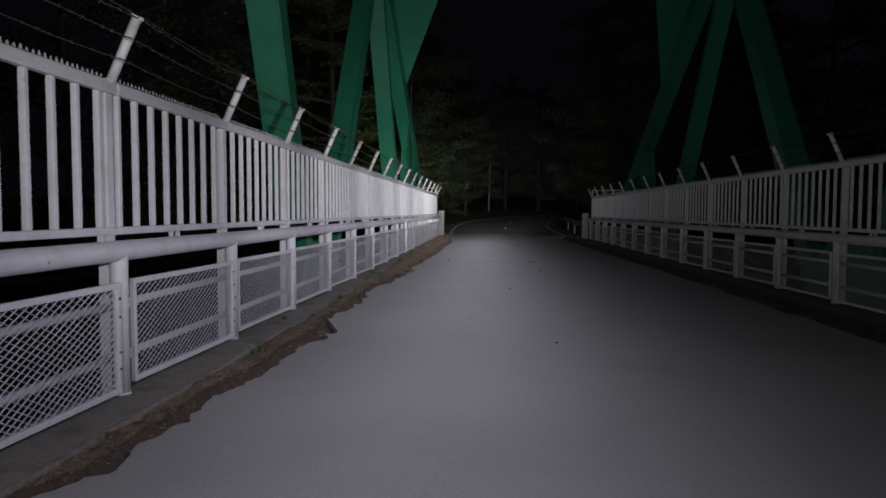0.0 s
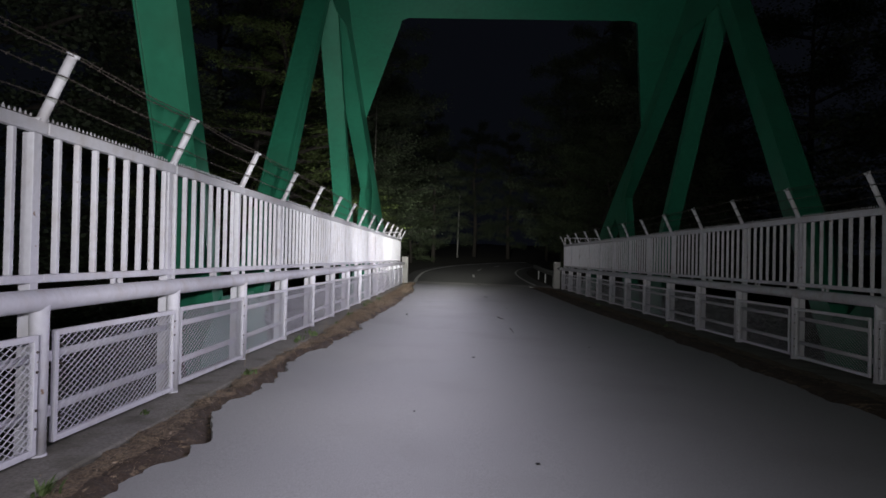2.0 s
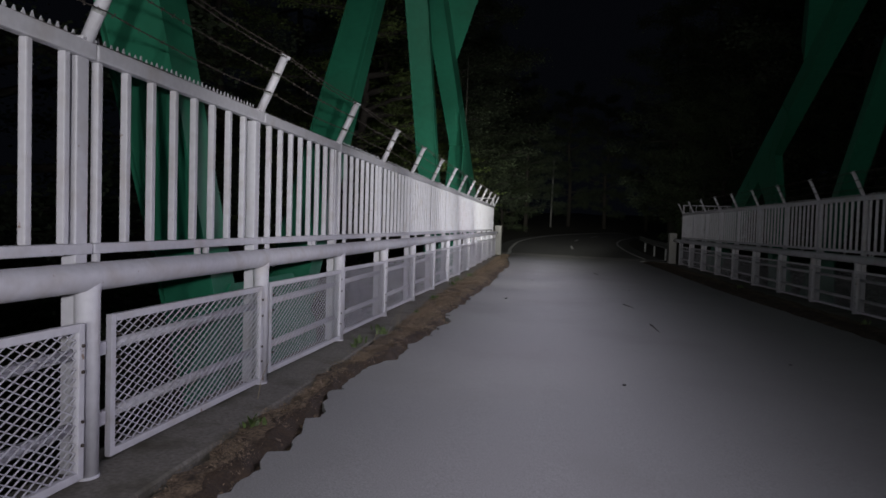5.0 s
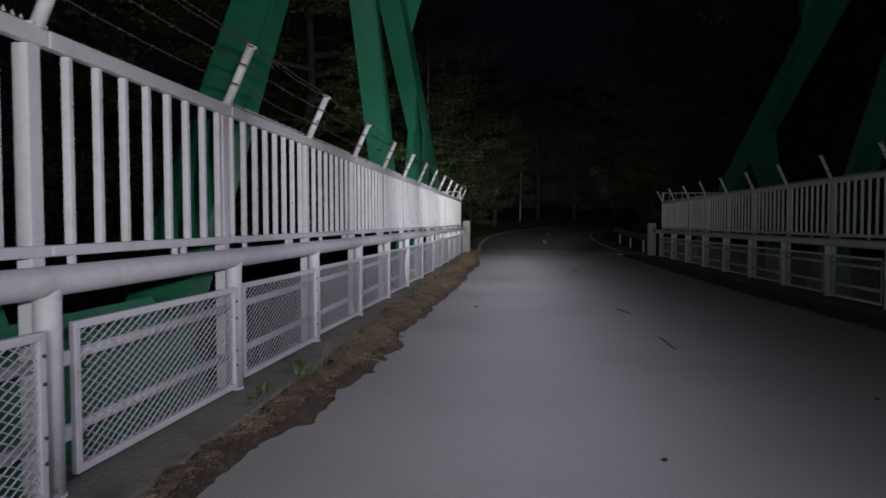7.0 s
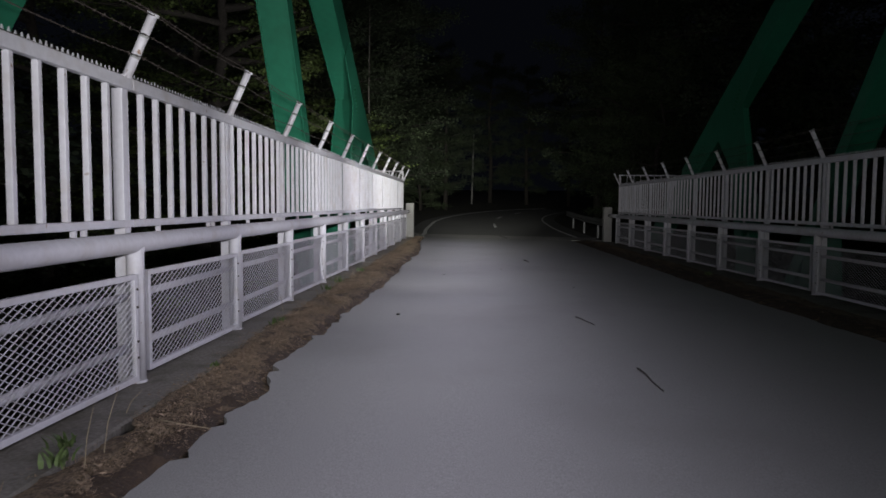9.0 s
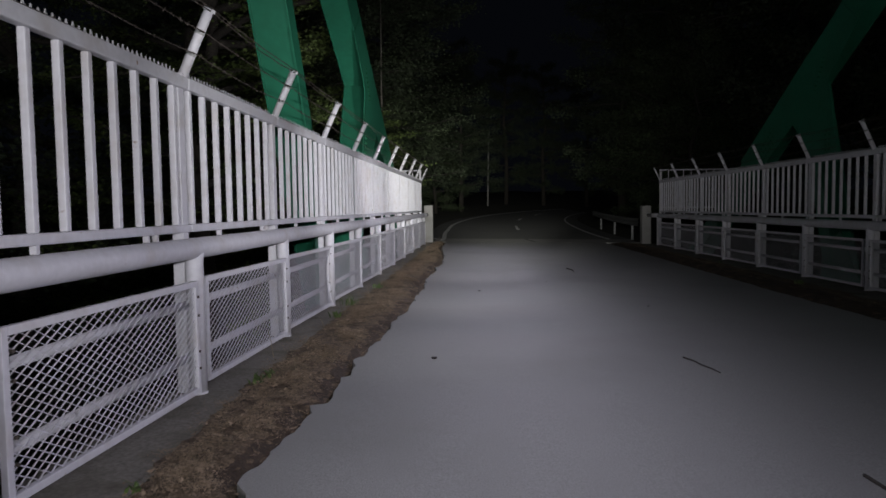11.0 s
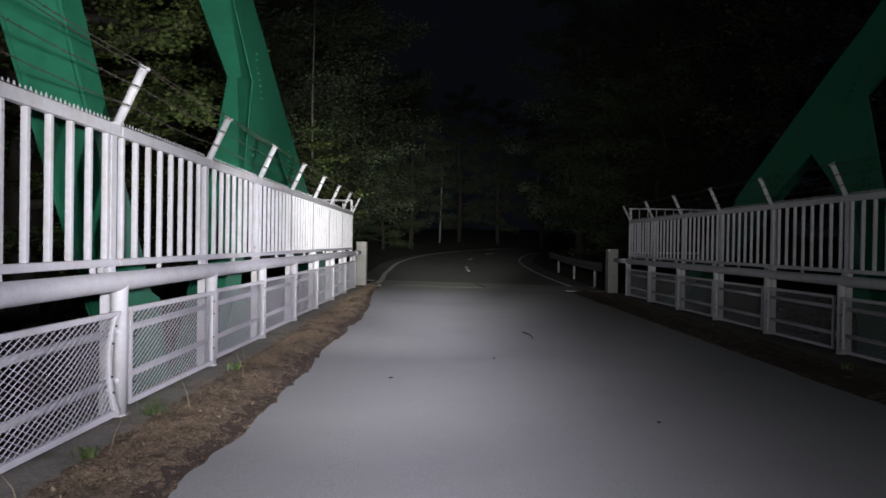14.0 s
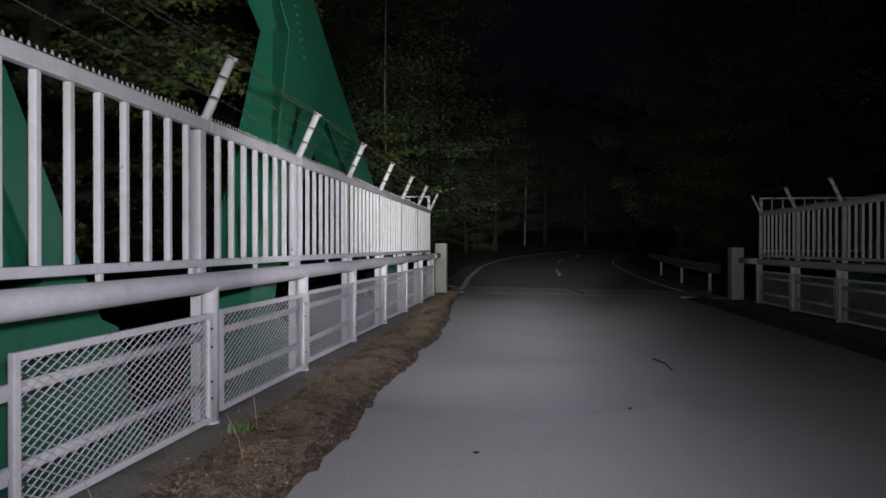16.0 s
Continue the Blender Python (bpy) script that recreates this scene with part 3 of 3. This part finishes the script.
def left_back(y):
    ragged = 0.07 * noise.noise((y * 1.3, 3, 3)) + 0.06 * noise.noise((y * 4.5, 5, 3)) + 0.035 * noise.noise((y * 13, 5, 9))
    return -1.64 - 0.13 * smooth(9, 12.5, y) + ragged


def right_back(y):
    return 5.12 + 0.14 * noise.noise((y * 1.3, 8, 3))


dirt("verge", DIRT, left_edge, left_back, lambda y: 0.0, "brown silt and dirt along the asphalt edge")
dirt("verge", DIRT, right_edge, right_back, lambda y: 0.0, "dark damp silt along the asphalt edge")
# wet silt whose dark colour also holds the shade below the asphalt's step
dirt("gutter", SHADED_SILT, left_edge, left_back, lambda y: 0.52 + 0.24 * smooth(7, 11, y) + 0.16 * noise.noise((y * 1.7, 2, 2)) + 0.12 * noise.noise((y * 7, 2, 4)), "dark wet silt with painted-in shade in the gutter beside the asphalt")
# starts nearer the kerb here, to darken the right verge
dirt("gutter", SHADED_SILT, right_edge, right_back, lambda y: 0.38 + 0.14 * noise.noise((y * 1.7, 6, 2)), "dark wet silt with painted-in shade in the gutter beside the asphalt")


def litter(name, edge, back, count, seed, label, thin):
    """Dry needles, straw and leaf scraps, heaped in drifts and loose on the kerb beside them."""
    rng = random.Random(seed)
    verts, faces = [], []
    made = 0
    while made < count:
        y = rng.uniform(-8, 31)
        if rng.random() > thin(y):
            continue
        e, b = edge(y), back(y)
        u = rng.gauss(0.40, 0.22)
        x = b + (e - b) * min(0.97, max(-0.3, u))
        drift = noise.noise((x * 3.5, y * 2.4, seed)) + 0.6 * noise.noise((x * 11, y * 9, seed))
        if rng.random() > 0.35 + 1.3 * drift:
            continue
        made += 1
        u = (x - b) / (e - b)
        z = road_z(x, y) + 0.012 + rng.uniform(0, 0.02) * (1 + 1.2 * max(0.0, drift)) - 0.055 * smooth(0.66, 1.0, u) + 0.02 * math.sin(math.pi * max(0.0, min(1.0, u)))
        a = rng.uniform(0, 6.3)
        kind = rng.random()
        if kind < 0.45:
            s, w, rise = rng.uniform(0.010, 0.030), rng.uniform(0.0009, 0.0018), 0.4
        elif kind < 0.96:
            s = rng.uniform(0.004, 0.009)
            w, rise = s * rng.uniform(0.25, 0.6), 0.6
        else:
            s = rng.uniform(0.013, 0.024)
            w, rise = s * rng.uniform(0.3, 0.5), 0.4
        d = Vector((math.cos(a), math.sin(a), rng.uniform(-rise, rise)))
        p = Vector((-math.sin(a), math.cos(a), rng.uniform(-0.6, 0.6)))
        c = Vector((x, y, z))
        lift = Vector((0, 0, s * rng.uniform(0.05, 0.45)))
        k = len(verts)
        verts += [c - d * s + lift, c - p * w, c + d * s + lift, c + p * w]
        faces += [(k, k + 1, k + 3), (k + 1, k + 2, k + 3)]
    me = bpy.data.meshes.new(name)
    me.from_pydata(verts, [], faces)
    me.materials.append(LITTER)
    return tagged(new(name, me), label, "leaf litter", kind="stuff")


litter("leaf_litter", left_edge, left_back, 110000, 3, "dry brown fallen leaves and needles on the verge", lambda y: 0.16 + 0.84 * smooth(4, 13, y))
litter("leaf_litter", right_edge, right_back, 9000, 4, "dark fallen leaves along the verge", lambda y: 0.3 + 0.7 * smooth(4, 20, y))


def grass_tuft(seed, size, blades, mat, label, thin=1.0):
    rng = random.Random(seed)
    bm = bmesh.new()
    for i in range(blades):
        a, lean, h = rng.uniform(0, 6.3), rng.uniform(0.2, 0.9), size * rng.uniform(0.5, 1.0)
        d = Vector((math.cos(a), math.sin(a), 0))
        s = Vector((-d.y, d.x, 0)) * size * thin * rng.uniform(0.08, 0.15)
        root = Vector((rng.gauss(0, size * 0.25), rng.gauss(0, size * 0.25), 0))
        pts = [root + d * (lean * h * u * u) + Vector((0, 0, h * u * (1 - 0.35 * lean * u))) for u in (0, 0.4, 0.75, 1)]
        rows = [(bm.verts.new(p - s * w), bm.verts.new(p + s * w)) for p, w in zip(pts[:3], (0.8, 1.0, 0.6))]
        for r0, r1 in zip(rows, rows[1:]):
            bm.faces.new((r0[0], r0[1], r1[1], r1[0]))
        tip = bm.verts.new(pts[3])
        bm.faces.new((rows[2][0], rows[2][1], tip))
    ob = link("grass_tuft", bm, mat)
    return tagged(ob, label, "weed", "weeds on the verge")


tufts = [grass_tuft(11, 0.10, 20, GRASS, "small green weed growing from the verge"), grass_tuft(12, 0.11, 18, GRASS, "small green weed growing from the verge", 0.8),
         grass_tuft(13, 0.07, 18, GRASS, "low green weed growing from the verge")]
WEEDS = [(-1.76, 7.82), (-1.67, 8.47), (-1.74, 7.6), (-1.77, 8.7), (-1.70, 12.21), (-1.85, 3.06), (-1.57, 1.31), (-1.71, 17.73), (-1.68, 12.4), (-1.75, 15.0), (-1.6, 4.9), (-1.65, 10.4), (5.0, 12.4), (4.9, 18.8), (5.1, 23.0)]
for i, (x, y) in enumerate(WEEDS):
    ob = tufts[i] if i < 3 else copy_thing(tufts[i % 3], Matrix())
    ob.matrix_basis = pose(x, y, road_z(x, y) + 0.02, 0, 0, 57 * i)

tuft = grass_tuft(15, 0.17, 70, GRASS, "tuft of thin green grass growing from the verge", 0.14)
tuft.matrix_basis = pose(-1.8, 16.05, road_z(-1.8, 16.05))

rng = random.Random(21)
for i in range(26):
    x, y = rng.uniform(-1.85, -1.45), rng.uniform(3, 30)
    h = rng.uniform(0.12, 0.34)
    bm = bmesh.new()
    dx, dy = rng.uniform(-0.08, 0.08), rng.uniform(-0.08, 0.08)
    tube(bm, [(0, 0, 0), (dx * 0.3, dy * 0.3, h * 0.5), (dx, dy, h)], [0.0028, 0.0022, 0.001], 5)
    ob = link("dry_stalk", bm, STALK)
    ob.matrix_basis = pose(x, y, road_z(x, y) + 0.01)
    tagged(ob, "thin dry straw stalk standing in the verge", "stalk", "dry stalks")


def twig(points, r, label):
    bm = bmesh.new()
    tube(bm, [(x, y, road_z(x, y) + 0.006 + r) for x, y in points], [r * (1 - 0.6 * i / len(points)) for i in range(len(points))], 6)
    ob = link("twig", bm, BARK)
    tagged(ob, label, "twig", "twigs on the road")


for points, r in (([(1.57, 10.80), (1.585, 10.6), (1.575, 10.4), (1.585, 10.14)], 0.009), ([(1.47, 13.25), (1.52, 13.12), (1.53, 13.0), (1.575, 12.86), (1.59, 12.74)], 0.008),
                  ([(1.53, 21.3), (1.60, 21.0), (1.58, 20.6)], 0.011)):
    twig(points, r, "short dark broken twig lying on the asphalt")


def crumb(x, y, s, seed):
    rng = random.Random(seed)
    bm = bmesh.new()
    bmesh.ops.create_icosphere(bm, subdivisions=1, radius=s)
    for v in bm.verts:
        v.co *= rng.uniform(0.6, 1.2)
        v.co.z *= 0.4
    ob = link("dead_leaf", bm, CRACK)
    ob.matrix_basis = pose(x, y, road_z(x, y) + 0.006 + s * 0.25, 0, 0, seed * 40)
    tagged(ob, "small dark crumpled leaf lying on the asphalt", "leaf", "leaves on the road")


for i, (x, y, r) in enumerate(((-0.56, 13.1, 0.03), (0.78, 6.87, 0.022), (1.08, 2.25, 0.018), (0.2, 3.6, 0.015), (1.9, 16.2, 0.02), (-0.2, 17.6, 0.02), (0.9, 18.9, 0.018), (2.6, 8.4, 0.02))):
    crumb(x, y, r, i)

# a long pale straw that lies from the verge out over the asphalt's edge
bm = bmesh.new()
tube(bm, [(-1.50, 9.08, 0.045), (-1.40, 9.02, 0.05), (-1.28, 8.99, 0.04), (-1.15, 9.02, 0.012)], [0.0045, 0.004, 0.0035, 0.002], 6)
tagged(link("straw", bm, STALK, smooth=True), "long pale dry straw lying on the verge", "straw")

# dark joint and cracks in the road by the bridge end
bm = bmesh.new()
for i in range(60):
    x0, x1 = -1.8 + 0.12 * i, -1.8 + 0.12 * (i + 1)
    ya, yb = 31.6 + 0.02 * noise.noise((x0 * 3, 0, 0)), 31.6 + 0.02 * noise.noise((x1 * 3, 0, 0))
    bm.faces.new([bm.verts.new((x, y, road_z(x, y) + 0.0105)) for x, y in ((x0, ya - 0.025), (x1, yb - 0.025), (x1, yb + 0.025), (x0, ya + 0.025))])
tagged(link("expansion_joint", bm, CRACK), "dark rubber expansion joint across the road", "joint", kind="structure")
bm = bmesh.new()
last = None
for i in range(24):
    y = 31.7 + 0.1 * i
    x = 1.75 + 0.05 * noise.noise((y * 2.5, 1, 1)) - 0.05 * i * 0.2
    row = (bm.verts.new((x - 0.035, y, road_z(x, y) + 0.0125)), bm.verts.new((x + 0.035, y, road_z(x, y) + 0.0125)))
    if last:
        bm.faces.new((last[0], last[1], row[1], row[0]))
    last = row
tagged(link("road_crack", bm, CRACK), "dark sealed crack in the pale approach slab", "crack", kind="structure")


# ---- beyond the bridge ----
def build_far_pole(x, y):
    pole = empty("pole", pose(x, y, terrain_z(x, y) - 0.1, 0, 1.2, 0))
    bm = bmesh.new()
    tube(bm, [(0, 0, 0), (0, 0, 4), (0, 0, 8.2)], [0.10, 0.09, 0.07], 12)
    part("shaft", bm, PALECON, pole, smooth=True)
    bm = bmesh.new()
    tube(bm, [(0, 0, 8.2), (0, 0, 8.26)], 0.085, 12)
    part("cap", bm, GALV, pole)
    return tagged(pole, "tall slim pale concrete pole beside the bend", "pole")


build_far_pole(0.65, 86)


def build_far_rail():
    rail = empty("roadside_guardrail")
    bm = bmesh.new()
    prof = [(0.0, 0.40), (-0.05, 0.44), (-0.05, 0.50), (0.0, 0.55), (-0.05, 0.60), (-0.05, 0.66), (0.0, 0.70)]
    rows = []
    for i in range(13):
        y = 33.6 + 1.0 * i
        x = 5.75 + 0.02 * (y - 33.6)
        rows.append([bm.verts.new((x + a, y, road_z(x, y) + z + 0.12)) for a, z in prof])
        if i:
            for k in range(6):
                bm.faces.new((rows[-2][k], rows[-2][k + 1], rows[-1][k + 1], rows[-1][k]))
    bmesh.ops.solidify(bm, geom=bm.faces[:], thickness=0.006)
    part("beam", bm, GALV, rail, "pale corrugated steel beam")
    for i in range(3):
        y = 35.2 + 4.0 * i
        x = 5.82 + 0.02 * (y - 33.6)
        bm = bmesh.new()
        tube(bm, [(x, y, road_z(x, y) - 0.4), (x, y, road_z(x, y) + 0.80)], 0.05, 10)
        part("post", bm, GALV, rail, smooth=True)
    return tagged(rail, "pale corrugated guardrail on posts beside the approach road", "guardrail")


build_far_rail()


# ---- trees ----
def leaf(bm, c, d, n, s, lobed):
    """One leaf: a folded diamond, or a lobed maple-like star."""
    p = d.cross(n).normalized()
    if lobed:
        out = [(0, -0.15), (0.5, -0.1), (0.32, 0.22), (0.75, 0.5), (0.28, 0.55), (0, 1.15), (-0.28, 0.55), (-0.75, 0.5), (-0.32, 0.22), (-0.5, -0.1)]
        bm.faces.new([bm.verts.new(c + p * (a * s) + d * (b * s)) for a, b in out])
    else:
        v = [bm.verts.new(q) for q in (c, c + d * s * 0.5 + p * s * 0.32, c + d * s, c + d * s * 0.5 - p * s * 0.32)]
        bm.faces.new(v)


def build_tree(seed, height, base, radius, leaves, size, mat, lobed, label, limbs=22, spread=0.07, tilt=0.35, low=()):
    """A tapered trunk, limbs with side shoots, and layered sprays of leaves with gaps between them."""
    rng = random.Random(seed)
    tree = empty("tree")
    wood, crown = bmesh.new(), bmesh.new()
    top = [Vector((0, 0, 0))]
    for i in range(1, 8):
        top.append(Vector((rng.uniform(-0.12, 0.12) * i * 0.5, rng.uniform(-0.12, 0.12) * i * 0.5, height * i / 7)))
    r0 = height * 0.014 + 0.04
    tube(wood, top, [r0 * (1 - 0.9 * i / 7) for i in range(8)], 9)
    tips = []
    for i in range(limbs + len(low)):
        f = (i + rng.random()) / limbs
        z = base + (height - base) * f
        if i >= limbs:
            f, z = 0.4, low[i - limbs][0]
        k = min(6, int(z / height * 7))
        root = top[k].lerp(top[k + 1], z / height * 7 - k)
        a = i * 2.4 + rng.uniform(-0.5, 0.5)
        reach = radius * (0.35 + 0.75 * math.sin(math.pi * min(0.95, 0.22 + 0.75 * f))) * rng.uniform(0.65, 1.15)
        if i >= limbs:
            a, reach = radians(low[i - limbs][1]), low[i - limbs][2]
        if low and math.cos(a) > 0.1:
            reach = min(reach, 2.45 / math.cos(a))
        d = Vector((math.cos(a), math.sin(a), rng.uniform(-0.05, 0.45)))
        pts = [root]
        for s in range(1, 5):
            pts.append(root + d * reach * s / 4 + Vector((rng.uniform(-0.15, 0.15), rng.uniform(-0.15, 0.15), -0.05 * s * s * reach * 0.12)))
        tube(wood, pts, [r0 * 0.32 * (1 - 0.2 * s) for s in range(5)], 5, False)
        for s in range(1, 5):
            for w in range(3):
                b = a + rng.choice((-1, 1)) * rng.uniform(0.4, 1.2)
                q = pts[s] + Vector((math.cos(b), math.sin(b), rng.uniform(-0.15, 0.25))) * reach * rng.uniform(0.15, 0.34)
                if low:
                    q.x = min(q.x, 2.75)
                tube(wood, [pts[s], q], [r0 * 0.09, r0 * 0.03], 3, False)
                tips += [(pts[s], q)] * (3 if i >= limbs else 1)
    for i in range(leaves):
        a, b = tips[rng.randrange(len(tips))]
        c = a.lerp(b, rng.uniform(0.2, 1.15)) + Vector((rng.gauss(0, 0.2), rng.gauss(0, 0.2), rng.gauss(0, spread)))
        if low and c.x > 2.85:
            continue
        d = Vector((b - a).normalized() + Vector((rng.gauss(0, 0.6), rng.gauss(0, 0.6), rng.gauss(-0.15, 0.25)))).normalized()
        n = Vector((rng.gauss(0, tilt), rng.gauss(0, tilt), 1)).normalized()
        leaf(crown, c, d, n, size * rng.uniform(0.6, 1.2), lobed)
    part("trunk", wood, BARK, tree, smooth=True)
    part("crown", crown, mat, tree)
    return tagged(tree, label, "tree", "trees round the bridge")


near_tree = build_tree(5, 20.5, 7.0, 3.0, 40000, 0.060, LEAF, True, "leafy broadleaf tree with layered green sprays beside the bridge", 34, 0.05, 0.45,
                       low=((11.9, 5, 2.5), (12.6, -25, 2.7), (13.1, 28, 2.8), (13.7, 0, 2.5), (14.4, 30, 2.8), (15.0, -15, 2.5)))
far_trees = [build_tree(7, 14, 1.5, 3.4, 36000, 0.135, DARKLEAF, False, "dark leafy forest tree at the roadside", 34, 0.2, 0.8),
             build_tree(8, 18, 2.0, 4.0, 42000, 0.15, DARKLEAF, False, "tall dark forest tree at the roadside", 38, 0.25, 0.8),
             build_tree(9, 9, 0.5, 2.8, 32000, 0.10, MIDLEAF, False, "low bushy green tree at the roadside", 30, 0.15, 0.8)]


sapling = build_tree(23, 5.4, 2.6, 1.5, 5200, 0.075, LEAF, True, "young maple with light green sprays by the bridge end", 16, 0.06, 0.5)
planted = set()


def plant(proto, x, y, turn):
    m = pose(x, y, terrain_z(x, y) - 0.15, 0, 0, turn)
    if proto.name in planted:
        copy_thing(proto, m)
    else:
        planted.add(proto.name)
        proto.matrix_basis = m


NEAR = [(-5.6, 20.9, 0), (-7.6, 24.8, 75), (-10.5, 22.5, 210)]
MID = [(-6.0, 40.5, 1, 15), (-5.6, 46.5, 0, 77), (-5.0, 52.5, 1, 140), (9.6, 55.5, 1, 33), (10.8, 48.0, 1, 260), (-6.6, 30.5, 2, 20), (-5.8, 36.0, 2, 100), (-6.2, 42.0, 2, 190), (-7.5, 33, 0, 60), (-9, 27, 0, 10), (-8, 39.5, 1, 30), (-6.4, 48, 2, 80),
       (9.7, 40.0, 2, 10), (9.7, 45.5, 2, 80), (12.0, 43, 0, 40), (10.4, 51, 2, 200), (12.5, 36, 0, 90), (12.5, 30, 1, 190), (10.2, 24.5, 0, 45), (13, 48, 1, 300)]
FAR = [(-10, 12, 1), (-12, 22, 1), (-12, 33, 1), (-11, 46, 1), (-10, 54, 0), (-7, 60, 0), (-4, 66, 2), (-2, 72, 0), (-8, 70, 1), (3, 93, 1), (-4, 84, 1), (8, 97, 1), (14, 100, 1), (-10, 92, 1),
       (12, 58, 0), (15, 66, 1), (16, 54, 1), (19, 74, 0), (22, 62, 1), (15, 40, 1), (16, 28, 1), (15, 18, 1), (25, 84, 1), (-14, 62, 1), (-15, 78, 1), (-6, 103, 1), (20, 106, 1), (-14, 5, 1), (-13, -6, 1), (16, 6, 1), (17, -6, 1), (30, 96, 0), (34, 108, 1)]
for x, y, turn in NEAR:
    plant(near_tree, x, y, turn)
plant(sapling, -3.9, 31.9, 40)
bm = bmesh.new()
tube(bm, [(0, 0, 0), (0.03, 0.02, 3.0), (-0.02, 0.0, 6.0), (0.03, -0.03, 9.5)], [0.05, 0.04, 0.03, 0.012], 8)
trunk = link("bare_trunk", bm, CONCRETE, smooth=True)
trunk.matrix_basis = pose(-3.72, 32.7, terrain_z(-3.72, 32.7) - 0.2)
tagged(trunk, "thin pale bare trunk standing among the trees", "tree trunk")
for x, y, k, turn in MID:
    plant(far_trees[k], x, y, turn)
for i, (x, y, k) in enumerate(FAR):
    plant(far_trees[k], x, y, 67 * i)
